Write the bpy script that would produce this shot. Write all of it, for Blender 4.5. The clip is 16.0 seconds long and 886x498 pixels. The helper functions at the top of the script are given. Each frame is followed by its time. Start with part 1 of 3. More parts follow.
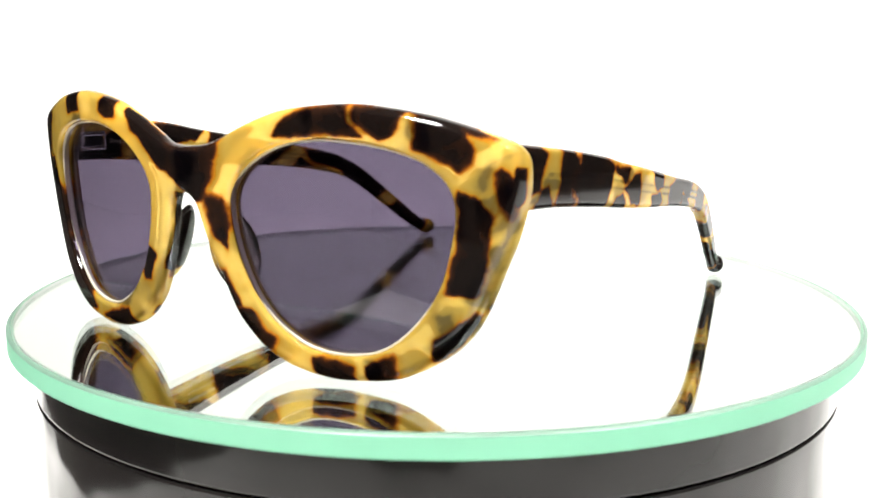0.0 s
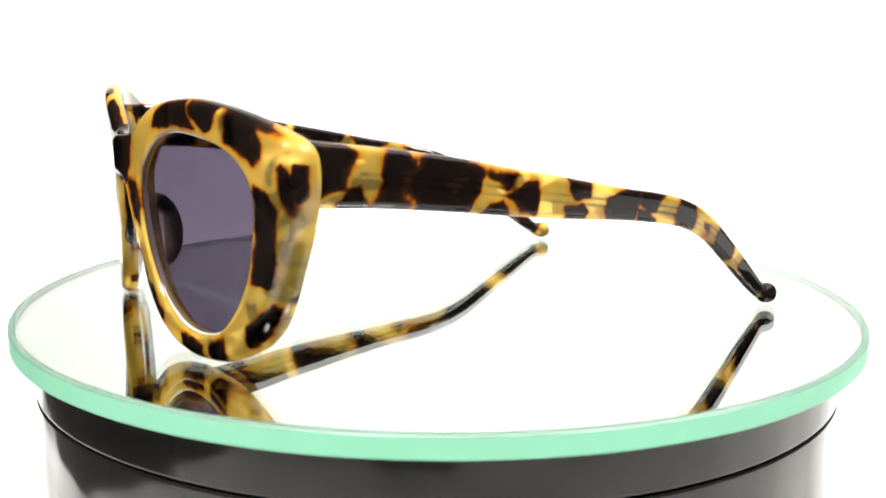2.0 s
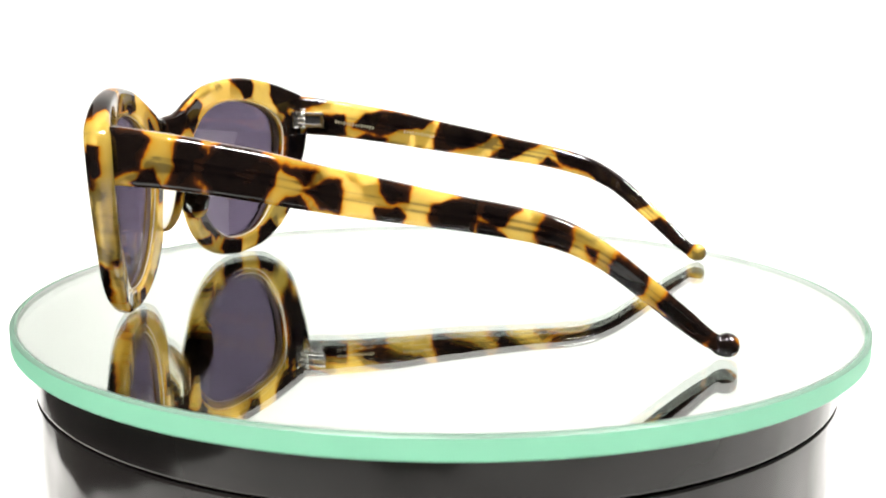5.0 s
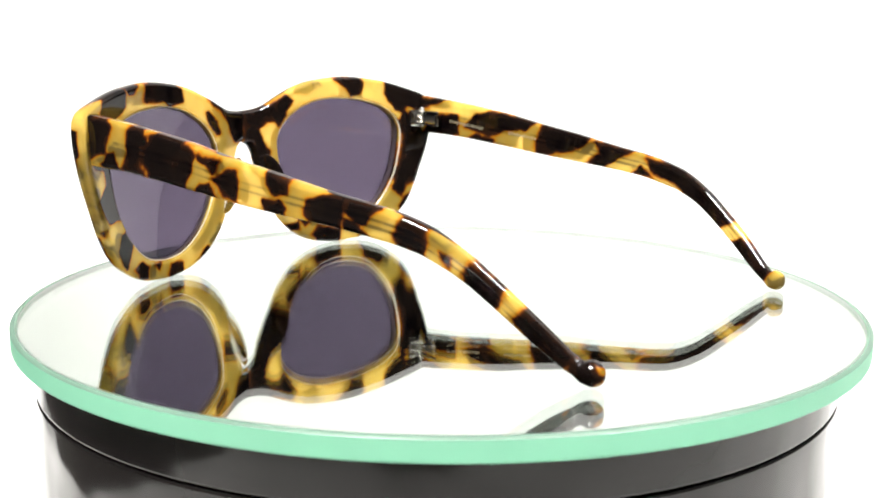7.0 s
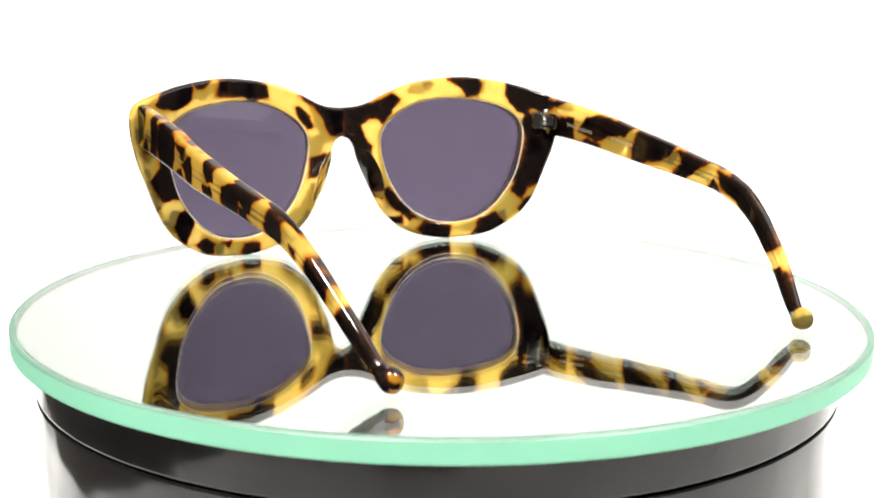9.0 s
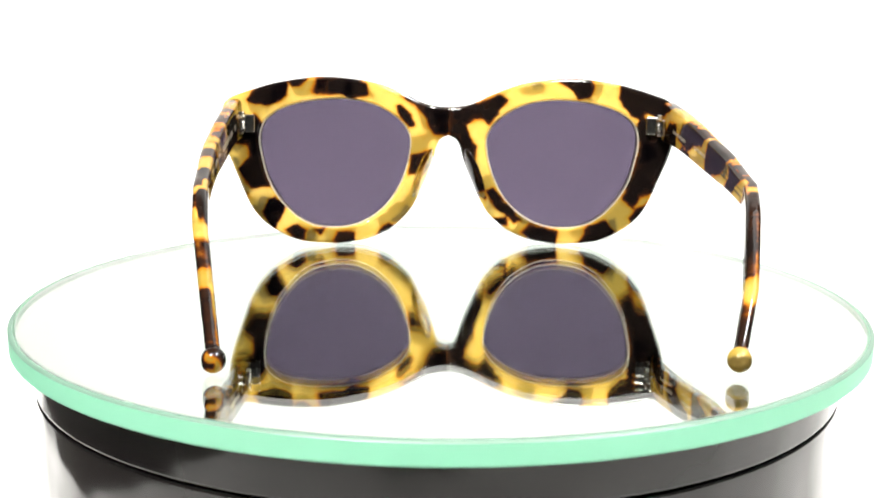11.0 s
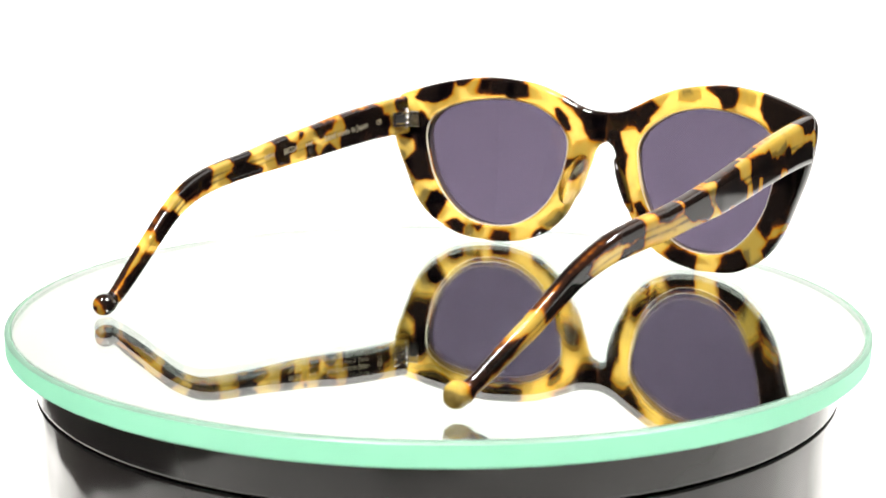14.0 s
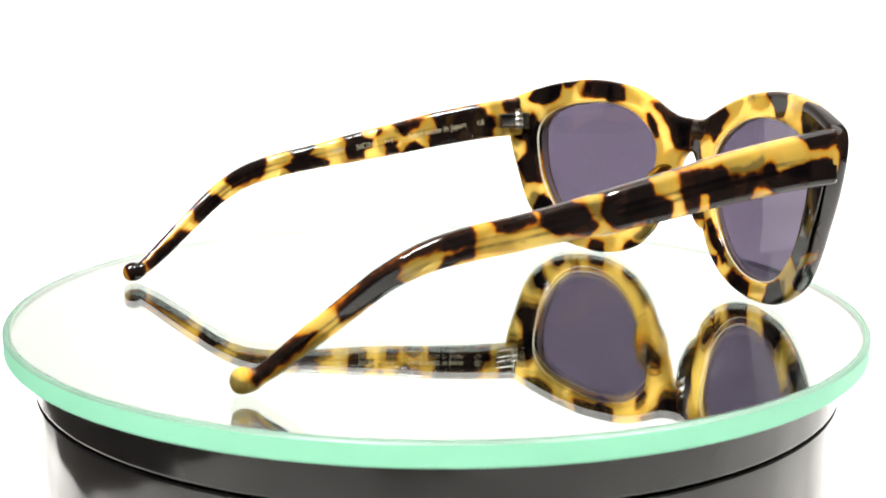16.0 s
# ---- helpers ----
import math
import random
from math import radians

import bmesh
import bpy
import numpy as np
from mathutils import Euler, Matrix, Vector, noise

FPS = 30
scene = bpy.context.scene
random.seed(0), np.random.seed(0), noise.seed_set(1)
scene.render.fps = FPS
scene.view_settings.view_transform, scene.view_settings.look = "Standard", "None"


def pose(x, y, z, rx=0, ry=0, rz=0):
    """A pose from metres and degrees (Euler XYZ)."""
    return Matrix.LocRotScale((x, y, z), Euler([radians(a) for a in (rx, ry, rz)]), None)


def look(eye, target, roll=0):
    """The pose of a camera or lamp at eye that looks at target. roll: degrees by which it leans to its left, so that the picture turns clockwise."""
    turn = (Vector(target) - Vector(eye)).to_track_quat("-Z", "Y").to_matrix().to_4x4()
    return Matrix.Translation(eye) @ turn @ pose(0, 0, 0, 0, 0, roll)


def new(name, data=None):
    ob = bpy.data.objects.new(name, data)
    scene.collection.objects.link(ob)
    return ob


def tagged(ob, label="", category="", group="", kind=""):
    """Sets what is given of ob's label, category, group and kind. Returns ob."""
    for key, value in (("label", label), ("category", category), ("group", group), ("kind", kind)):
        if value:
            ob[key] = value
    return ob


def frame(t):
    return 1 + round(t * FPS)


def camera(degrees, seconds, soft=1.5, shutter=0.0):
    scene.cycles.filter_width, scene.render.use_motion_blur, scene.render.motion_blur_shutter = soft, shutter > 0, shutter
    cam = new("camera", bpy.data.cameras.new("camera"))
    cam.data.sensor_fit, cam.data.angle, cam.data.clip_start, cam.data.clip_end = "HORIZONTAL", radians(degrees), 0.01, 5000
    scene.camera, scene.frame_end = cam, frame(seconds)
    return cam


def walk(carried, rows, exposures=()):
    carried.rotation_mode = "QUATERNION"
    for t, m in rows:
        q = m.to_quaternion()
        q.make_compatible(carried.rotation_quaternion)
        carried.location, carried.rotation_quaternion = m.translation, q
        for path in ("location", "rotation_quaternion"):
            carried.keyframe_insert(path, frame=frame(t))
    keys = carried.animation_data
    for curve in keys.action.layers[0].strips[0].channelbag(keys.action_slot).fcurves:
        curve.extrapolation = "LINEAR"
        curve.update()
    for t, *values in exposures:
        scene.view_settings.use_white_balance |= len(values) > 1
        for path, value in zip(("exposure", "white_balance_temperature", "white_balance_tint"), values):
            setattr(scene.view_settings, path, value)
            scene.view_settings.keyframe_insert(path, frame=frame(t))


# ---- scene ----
SECONDS = 16.0
MM = 0.001
cam = camera(44.65, SECONDS, 1.8)
cam.data.dof.use_dof, cam.data.dof.focus_distance, cam.data.dof.aperture_fstop = True, 0.275, 28.0
EYE = (0.0, -0.29, 0.0682)
PITCH, YAW, ROLL = 10.90, 0.22, 0.447
AIM = (EYE[0] + math.sin(radians(YAW)), EYE[1] + math.cos(radians(YAW)), EYE[2] - math.tan(radians(PITCH)))
walk(cam, [(0.0, look(EYE, AIM, ROLL)), (SECONDS, look(EYE, AIM, ROLL))],
     [(0.0, -0.06), (1.5, -0.10), (3.0, -0.30), (3.8, -0.32), (7.0, -0.22), (9.0, -0.13), (11.5, -0.02), (14.0, -0.01), (SECONDS, -0.07)])

# ---- light ----
world = bpy.data.worlds.new("studio_air")
scene.world = world
world.use_nodes = True
world.node_tree.nodes["Background"].inputs["Color"].default_value = (1.0, 1.0, 1.0, 1)
world.node_tree.nodes["Background"].inputs["Strength"].default_value = 0.3


def area_lamp(name, place, target, size, power, colour=(1, 0.975, 0.93), beam=180):
    data = bpy.data.lights.new(name, "AREA")
    data.shape, data.size, data.energy, data.color = "DISK", size, power, colour
    data.spread = radians(beam)
    ob = new(name, data)
    ob.matrix_world = look(place, target)
    return ob


LAMPS = [(-0.52 + 0.09 * i, -0.74 + 0.13 * (i % 2) + 0.03 * i, 1.28) for i in range(4)] + [(0.72, -0.28, 1.28), (0.80, -0.42, 1.28)]
area_lamp("softbox_light", (1.02, 0.25, 1.30), (0.98, 0.25, 0), 1.4, 16, (1, 0.985, 0.955))
for spot in LAMPS:
    area_lamp("spot_light", spot, (0, 0, 0.03), 0.15, 4.3, beam=95)


# ---- materials ----
def material(name):
    m = bpy.data.materials.new(name)
    m.use_nodes = True
    return m, m.node_tree, m.node_tree.nodes["Principled BSDF"]


def plain(name, colour, rough=0.5, metal=0.0, coat=0.0, vary=0.06, scale=60.0, bump=0.0):
    """A paint or metal with slight uneven tone and grain."""
    m, tree, bsdf = material(name)
    coords = tree.nodes.new("ShaderNodeTexCoord")
    grain = tree.nodes.new("ShaderNodeTexNoise")
    grain.inputs["Scale"].default_value, grain.inputs["Detail"].default_value = scale, 6
    tree.links.new(coords.outputs["Object"], grain.inputs["Vector"])
    ramp = tree.nodes.new("ShaderNodeValToRGB")
    ramp.color_ramp.elements[0].position, ramp.color_ramp.elements[1].position = 0.3, 0.7
    ramp.color_ramp.elements[0].color = (*[c * (1 - vary) for c in colour], 1)
    ramp.color_ramp.elements[1].color = (*[min(1, c * (1 + vary)) for c in colour], 1)
    tree.links.new(grain.outputs["Fac"], ramp.inputs["Fac"])
    tree.links.new(ramp.outputs["Color"], bsdf.inputs["Base Color"])
    bsdf.inputs["Roughness"].default_value, bsdf.inputs["Metallic"].default_value = rough, metal
    bsdf.inputs["Coat Weight"].default_value = coat
    if bump:
        b = tree.nodes.new("ShaderNodeBump")
        b.inputs["Strength"].default_value, b.inputs["Distance"].default_value = bump, 0.0005
        tree.links.new(grain.outputs["Fac"], b.inputs["Height"])
        tree.links.new(b.outputs["Normal"], bsdf.inputs["Normal"])
    return m


def surface_sheen(tree, ior, rise):
    """How much a polished face mirrors: little face on, much at a glance."""
    facing = tree.nodes.new("ShaderNodeLayerWeight")
    facing.inputs["Blend"].default_value = 0.5
    power = tree.nodes.new("ShaderNodeMath")
    power.operation = "POWER"
    power.inputs[1].default_value = 5.0
    tree.links.new(facing.outputs["Facing"], power.inputs[0])
    sheen = tree.nodes.new("ShaderNodeMath")
    sheen.operation = "MULTIPLY_ADD"
    r0 = ((ior - 1) / (ior + 1)) ** 2
    sheen.inputs[1].default_value, sheen.inputs[2].default_value = rise, r0
    tree.links.new(power.outputs[0], sheen.inputs[0])
    return sheen.outputs[0]


def tortoise():
    """Polished acetate: yellow with amber-edged dark brown blotches, letting some light through."""
    m, tree, bsdf = material("tortoise_acetate")
    N, K = tree.nodes.new, tree.links.new
    blot = N("ShaderNodeAttribute")
    blot.attribute_name = "blotch"
    coords = N("ShaderNodeTexCoord")
    fine = N("ShaderNodeTexNoise")
    fine.inputs["Scale"].default_value, fine.inputs["Detail"].default_value = 420, 4
    K(coords.outputs["Object"], fine.inputs["Vector"])
    add = N("ShaderNodeMath")
    add.operation = "MULTIPLY_ADD"
    add.inputs[1].default_value = 0.6
    K(fine.outputs["Fac"], add.inputs[0])
    depth = N("ShaderNodeTexNoise")
    depth.inputs["Scale"].default_value = 130
    K(coords.outputs["Object"], depth.inputs["Vector"])
    edge = N("ShaderNodeMapRange")
    edge.inputs["From Min"].default_value, edge.inputs["From Max"].default_value = 0.38, 0.58
    edge.inputs["To Min"].default_value, edge.inputs["To Max"].default_value = 0.7, 1.6
    K(depth.outputs["Fac"], edge.inputs["Value"])
    crisp = N("ShaderNodeMath")
    crisp.operation = "MULTIPLY"
    K(blot.outputs["Fac"], crisp.inputs[0])
    K(edge.outputs["Result"], crisp.inputs[1])
    K(crisp.outputs[0], add.inputs[2])
    ramp = N("ShaderNodeValToRGB")
    stops = [(0.0, (0.94, 0.67, 0.13)), (0.40, (0.92, 0.58, 0.075)), (0.455, (0.80, 0.38, 0.028)), (0.525, (0.48, 0.15, 0.011)),
             (0.60, (0.14, 0.039, 0.009)), (0.68, (0.032, 0.014, 0.008)), (1.0, (0.012, 0.008, 0.007))]
    ramp.color_ramp.elements[0].position, ramp.color_ramp.elements[1].position = 0.0, 1.0
    for i, (at, c) in enumerate(stops):
        e = ramp.color_ramp.elements[0] if i == 0 else ramp.color_ramp.elements[-1] if i == len(stops) - 1 else ramp.color_ramp.elements.new(at)
        e.color = (*c, 1)
    shift = N("ShaderNodeMath")
    shift.operation = "MULTIPLY_ADD"
    shift.inputs[1].default_value, shift.inputs[2].default_value = 0.5, 0.36
    K(add.outputs[0], shift.inputs[0])
    K(shift.outputs[0], ramp.inputs["Fac"])
    # cloudy olive depths in the yellow
    haze = N("ShaderNodeTexNoise")
    haze.inputs["Scale"].default_value, haze.inputs["Detail"].default_value = 110, 3
    K(coords.outputs["Object"], haze.inputs["Vector"])
    smoke = N("ShaderNodeAttribute")
    smoke.attribute_name = "cloud"
    both = N("ShaderNodeMath")
    both.operation = "MULTIPLY_ADD"
    both.inputs[1].default_value = 0.42
    K(smoke.outputs["Fac"], both.inputs[0])
    K(haze.outputs["Fac"], both.inputs[2])
    cr = N("ShaderNodeMapRange")
    cr.inputs["From Min"].default_value, cr.inputs["From Max"].default_value, cr.inputs["To Max"].default_value = 0.56, 0.86, 0.9
    K(both.outputs[0], cr.inputs["Value"])
    olive = N("ShaderNodeMix")
    olive.data_type, olive.blend_type = "RGBA", "MULTIPLY"
    olive.inputs["B"].default_value = (0.13, 0.145, 0.30, 1)
    K(cr.outputs["Result"], olive.inputs["Factor"])
    K(ramp.outputs["Color"], olive.inputs["A"])
    K(olive.outputs["Result"], bsdf.inputs["Base Color"])
    bsdf.inputs["Roughness"].default_value, bsdf.inputs["Specular IOR Level"].default_value = 0.5, 0.0
    glow = N("ShaderNodeBsdfTranslucent")
    K(olive.outputs["Result"], glow.inputs["Color"])
    mix = N("ShaderNodeMixShader")
    mix.inputs["Fac"].default_value = 0.5
    K(bsdf.outputs[0], mix.inputs[1])
    K(glow.outputs[0], mix.inputs[2])
    # the yellow is half clear, the brown is not
    clear = N("ShaderNodeBsdfTransparent")
    clear.inputs["Color"].default_value = (0.98, 0.84, 0.48, 1)
    pale = N("ShaderNodeMapRange")
    pale.inputs["From Min"].default_value, pale.inputs["From Max"].default_value = 0.44, 0.52
    pale.inputs["To Min"].default_value, pale.inputs["To Max"].default_value = 0.50, 0.0
    K(shift.outputs[0], pale.inputs["Value"])
    see = N("ShaderNodeMixShader")
    thin = N("ShaderNodeMath")
    thin.operation = "MULTIPLY_ADD"
    thin.inputs[1].default_value = -0.4
    K(cr.outputs["Result"], thin.inputs[0])
    K(pale.outputs["Result"], thin.inputs[2])
    thin.use_clamp = True
    K(thin.outputs[0], see.inputs["Fac"])
    K(mix.outputs[0], see.inputs[1])
    K(clear.outputs[0], see.inputs[2])
    gloss = N("ShaderNodeBsdfGlossy")
    gloss.inputs["Roughness"].default_value = 0.045
    polish = N("ShaderNodeMixShader")
    K(surface_sheen(tree, 1.5, 0.94), polish.inputs["Fac"])
    K(see.outputs[0], polish.inputs[1])
    K(gloss.outputs[0], polish.inputs[2])
    K(polish.outputs[0], tree.nodes["Material Output"].inputs["Surface"])
    return m


def thin_tint(name, colour, ior=1.5):
    """One face of a tinted sheet: clear straight through, with the sheen of its surface."""
    m, tree, bsdf = material(name)
    clear = tree.nodes.new("ShaderNodeBsdfTransparent")
    clear.inputs["Color"].default_value = (*colour, 1)
    gloss = tree.nodes.new("ShaderNodeBsdfGlossy")
    gloss.inputs["Roughness"].default_value = 0.01
    mix = tree.nodes.new("ShaderNodeMixShader")
    tree.links.new(surface_sheen(tree, ior, 0.38), mix.inputs["Fac"])
    tree.links.new(clear.outputs[0], mix.inputs[1])
    tree.links.new(gloss.outputs[0], mix.inputs[2])
    tree.links.new(mix.outputs[0], tree.nodes["Material Output"].inputs["Surface"])
    return m


def clear_glass(name, colour, rough=0.0):
    m, tree, bsdf = material(name)
    glass = tree.nodes.new("ShaderNodeBsdfGlass")
    glass.inputs["Color"].default_value = (*colour, 1)
    glass.inputs["Roughness"].default_value, glass.inputs["IOR"].default_value = rough, 1.52
    tree.links.new(glass.outputs[0], tree.nodes["Material Output"].inputs["Surface"])
    return m


def lit_through(name, dark, pale, rough, sheen):
    """A solid clear edge that scatters the light inside it, such as the green edge of float glass."""
    m, tree, bsdf = material(name)
    coords = tree.nodes.new("ShaderNodeTexCoord")
    grain = tree.nodes.new("ShaderNodeTexNoise")
    grain.inputs["Scale"].default_value, grain.inputs["Detail"].default_value = 35, 4
    tree.links.new(coords.outputs["Object"], grain.inputs["Vector"])
    ramp = tree.nodes.new("ShaderNodeValToRGB")
    ramp.color_ramp.elements[0].color, ramp.color_ramp.elements[1].color = (*dark, 1), (*pale, 1)
    tree.links.new(grain.outputs["Fac"], ramp.inputs["Fac"])
    tree.links.new(ramp.outputs["Color"], bsdf.inputs["Base Color"])
    bsdf.inputs["Roughness"].default_value, bsdf.inputs["Specular IOR Level"].default_value = rough, sheen
    glow = tree.nodes.new("ShaderNodeBsdfTranslucent")
    tree.links.new(ramp.outputs["Color"], glow.inputs["Color"])
    mix = tree.nodes.new("ShaderNodeMixShader")
    mix.inputs["Fac"].default_value = 0.3
    tree.links.new(bsdf.outputs[0], mix.inputs[1])
    tree.links.new(glow.outputs[0], mix.inputs[2])
    tree.links.new(mix.outputs[0], tree.nodes["Material Output"].inputs["Surface"])
    return m


ACETATE = tortoise()
LENS = thin_tint("smoke_violet_lens", (0.298, 0.27, 0.336))
# bevel colour is pale to carry the white reflection along the lens
LENS_GLINT = lit_through("lens_bevel_glint", (0.68, 0.63, 0.50), (0.80, 0.75, 0.63), 0.1, 1.0)
CLEAR = clear_glass("clear_acetate", (0.97, 0.95, 0.87))
STEEL = plain("hinge_steel", (0.72, 0.70, 0.66), 0.16, 1.0, vary=0.1, scale=900)
INK = plain("silver_print", (0.50, 0.45, 0.33), 0.35, 0.5, vary=0.15, scale=2500)
GLASS_TOP = clear_glass("clear_float_glass", (0.985, 1.0, 0.99))
GLASS_RIM = lit_through("green_glass_edge", (0.225, 0.53, 0.365), (0.275, 0.595, 0.425), 0.4, 0.12)
GLASS_SLEEVE = lit_through("pale_glass_sleeve", (0.90, 0.945, 0.92), (0.95, 0.975, 0.96), 0.5, 0.1)
GLASS_ARRIS = plain("glass_arris", (0.11, 0.19, 0.145), 0.4, vary=0.12)
SILVERING = plain("mirror_silver", (0.85, 0.885, 0.855), 0.0, 1.0, vary=0.003)
BLACK = plain("black_gloss_plastic", (0.012, 0.0105, 0.010), 0.10, 0.0, vary=0.25, scale=30, bump=0.9)
BLACK.node_tree.nodes["Noise Texture"].inputs["Detail"].default_value = 1.5
BLACK.node_tree.nodes["Bump"].inputs["Distance"].default_value = 0.0022
BLACK.node_tree.nodes["Principled BSDF"].inputs["IOR"].default_value = 1.33
GROOVE = plain("dark_gap", (0.006, 0.006, 0.006), 0.6)
PAPER = plain("white_paper", (0.93, 0.93, 0.92), 0.9, vary=0.01, scale=8)
WALL = plain("charcoal_wall_paint", (0.05, 0.05, 0.052), 0.8, vary=0.05, scale=3)
FLOOR = plain("grey_floor", (0.14, 0.135, 0.13), 0.6, vary=0.12, scale=5)
CEIL = plain("ceiling_paint", (0.32, 0.32, 0.315), 0.9, vary=0.02, scale=4)
TABLE_TOP = plain("dark_table_laminate", (0.035, 0.032, 0.03), 0.5, vary=0.15, scale=30)


# ---- mesh helpers ----
def mesh_of(name, bm, mat, smooth=True):
    me = bpy.data.meshes.new(name)
    bmesh.ops.recalc_face_normals(bm, faces=bm.faces)
    bm.to_mesh(me)
    bm.free()
    me.materials.append(mat)
    if smooth:
        me.polygons.foreach_set("use_smooth", [True] * len(me.polygons))
    return me


def part(name, bm, mat, parent=None, label="", smooth=True):
    ob = new(name, mesh_of(name, bm, mat, smooth))
    ob.parent = parent
    return tagged(ob, label)


def lathe(profile, n=160, close=False):
    """A body turned about z from (radius, height) pairs in metres."""
    full = [profile[0]]
    for (r0, z0), (r1, z1) in zip(profile, profile[1:]):
        span = math.hypot(r1 - r0, z1 - z0)
        if span > 0.002:
            k = 0.0003 / span
            full += [(r0 + (r1 - r0) * k, z0 + (z1 - z0) * k), (r1 + (r0 - r1) * k, z1 + (z0 - z1) * k)]
        full.append((r1, z1))
    profile = full
    bm = bmesh.new()
    rings = [[bm.verts.new((r * math.cos(2 * math.pi * i / n), r * math.sin(2 * math.pi * i / n), z)) for i in range(n)] for r, z in profile]
    pairs = list(zip(rings, rings[1:])) + ([(rings[-1], rings[0])] if close else [])
    for a, b in pairs:
        for i in range(n):
            bm.faces.new((a[i], a[(i + 1) % n], b[(i + 1) % n], b[i]))
    return bm, rings


def box(sx, sy, sz, at=(0, 0, 0), bevel=0.0, turn=None):
    bm = bmesh.new()
    bmesh.ops.create_cube(bm, size=1.0)
    for v in bm.verts:
        v.co = Vector((v.co.x * sx, v.co.y * sy, v.co.z * sz))
    if bevel:
        bmesh.ops.bevel(bm, geom=bm.edges[:], offset=bevel, segments=2, affect="EDGES", profile=0.5)
    m = Matrix.Translation(at) @ (turn or Matrix())
    bm.transform(m)
    return bm


def rod(radius, height, at, axis="z", n=24):
    bm = bmesh.new()
    bmesh.ops.create_cone(bm, cap_ends=True, segments=n, radius1=radius, radius2=radius, depth=height)
    if axis == "x":
        bm.transform(Matrix.Rotation(math.pi / 2, 4, "Y"))
    if axis == "y":
        bm.transform(Matrix.Rotation(math.pi / 2, 4, "X"))
    bm.transform(Matrix.Translation(at))
    return bm


def joined(*bms):
    out = bmesh.new()
    for b in bms:
        me = bpy.data.meshes.new("tmp")
        b.to_mesh(me)
        b.free()
        out.from_mesh(me)
        bpy.data.meshes.remove(me)
    return out


def spline(points, n, closed=False):
    """A smooth line through the points (Catmull-Rom), n steps between two of them."""
    P = [np.array(p, float) for p in points]
    L = len(P)
    out = []
    for i in range(L if closed else L - 1):
        a, b, c, d = [P[(i + k) % L] if closed else P[min(max(i + k, 0), L - 1)] for k in (-1, 0, 1, 2)]
        for s in np.arange(n) / n:
            out.append(0.5 * (2 * b + (c - a) * s + (2 * a - 5 * b + 4 * c - d) * s * s + (3 * b - a - 3 * c + d) * s ** 3))
    if not closed:
        out.append(P[-1])
    return np.array(out)


def inside(u, w, shapes):
    """How deep the points (u, w) lie within the nearest outline, in mm; below 0 outside."""
    best = np.full(len(u), -9.0)
    for shape in shapes:
        p = np.array(shape, float).reshape(-1, 2)
        q = np.roll(p, -1, 0)
        off, within = np.full(len(u), 99.0), np.zeros(len(u), bool)
        for (ax, ay), (bx, by) in zip(p, q):
            ex, ey = bx - ax, by - ay
            k = np.clip(((u - ax) * ex + (w - ay) * ey) / max(ex * ex + ey * ey, 1e-9), 0, 1)
            off = np.minimum(off, np.hypot(u - ax - k * ex, w - ay - k * ey))
            if ay != by:
                within ^= ((ay > w) != (by > w)) & (u < ax + (w - ay) * ex / (by - ay))
        best = np.maximum(best, np.where(within, off, -off))
    return best


def paint(me, plane, near, far=None, share=None, cloud=(), extra=None, streak=None):
    """Lay the blotches on a part: near on its one face, far on its other, ragged at the edges."""
    co = np.empty(len(me.vertices) * 3)
    me.vertices.foreach_get("co", co)
    x, y, z = co.reshape(-1, 3).T / MM
    u, w, d = (x, z, y) if plane == "xz" else (y, z, x)
    drift = np.array([noise.noise_vector(Vector((a * 0.33, b * 0.33, c * 0.06))) * 0.55 + noise.noise_vector(Vector((a * 0.9, b * 0.9, c * 0.15))) * 0.25 for a, b, c in zip(u, w, d)])
    u, w = u + drift[:, 0], w + drift[:, 1]
    value = inside(u, w, near)
    if far:
        k = np.clip(share(x, y, z), 0, 1)
        other, rim = inside(u, w, far), 4 * k * (1 - k)
        value = (value * (1 - k) + other * k) * (1 - rim) + np.maximum(value, other) * rim
    if extra is not None:
        value = value + extra(x, y, z)
    me.attributes.new("blotch", "FLOAT", "POINT").data.foreach_set("value", np.clip((value + 0.42) / 1.8, -1, 1))
    smoke = np.clip(inside(u, w, cloud) / 1.8 + 0.45, 0, 1) if cloud else np.zeros(len(u))
    if streak is not None:
        smoke = np.maximum(smoke, streak(x, y, z))
    me.attributes.new("cloud", "FLOAT", "POINT").data.foreach_set("value", smoke)


# ---- room ----
TABLE_Z = -0.09


def room():
    w, d, h0, h1, t = 2.0, 2.0, -0.84, 1.66, 0.1
    for name, at, size in (("wall_north", (0, d + t / 2, (h0 + h1) / 2), (2 * w, t, h1 - h0)), ("wall_south", (0, -d - t / 2, (h0 + h1) / 2), (2 * w, t, h1 - h0)),
                           ("wall_east", (w + t / 2, 0, (h0 + h1) / 2), (t, 2 * d, h1 - h0)), ("wall_west", (-w - t / 2, 0, (h0 + h1) / 2), (t, 2 * d, h1 - h0))):
        tagged(part(name, box(*size, at), WALL, smooth=False), "plain charcoal painted studio wall", "wall", kind="structure")
    tagged(part("floor", box(2 * w, 2 * d, t, (0, 0, h0 - t / 2)), FLOOR, smooth=False), "grey studio floor", "floor", kind="structure")
    tagged(part("ceiling", box(2 * w, 2 * d, t, (0, 0, h1 + t / 2)), CEIL, smooth=False), "grey painted studio ceiling", "ceiling", kind="structure")


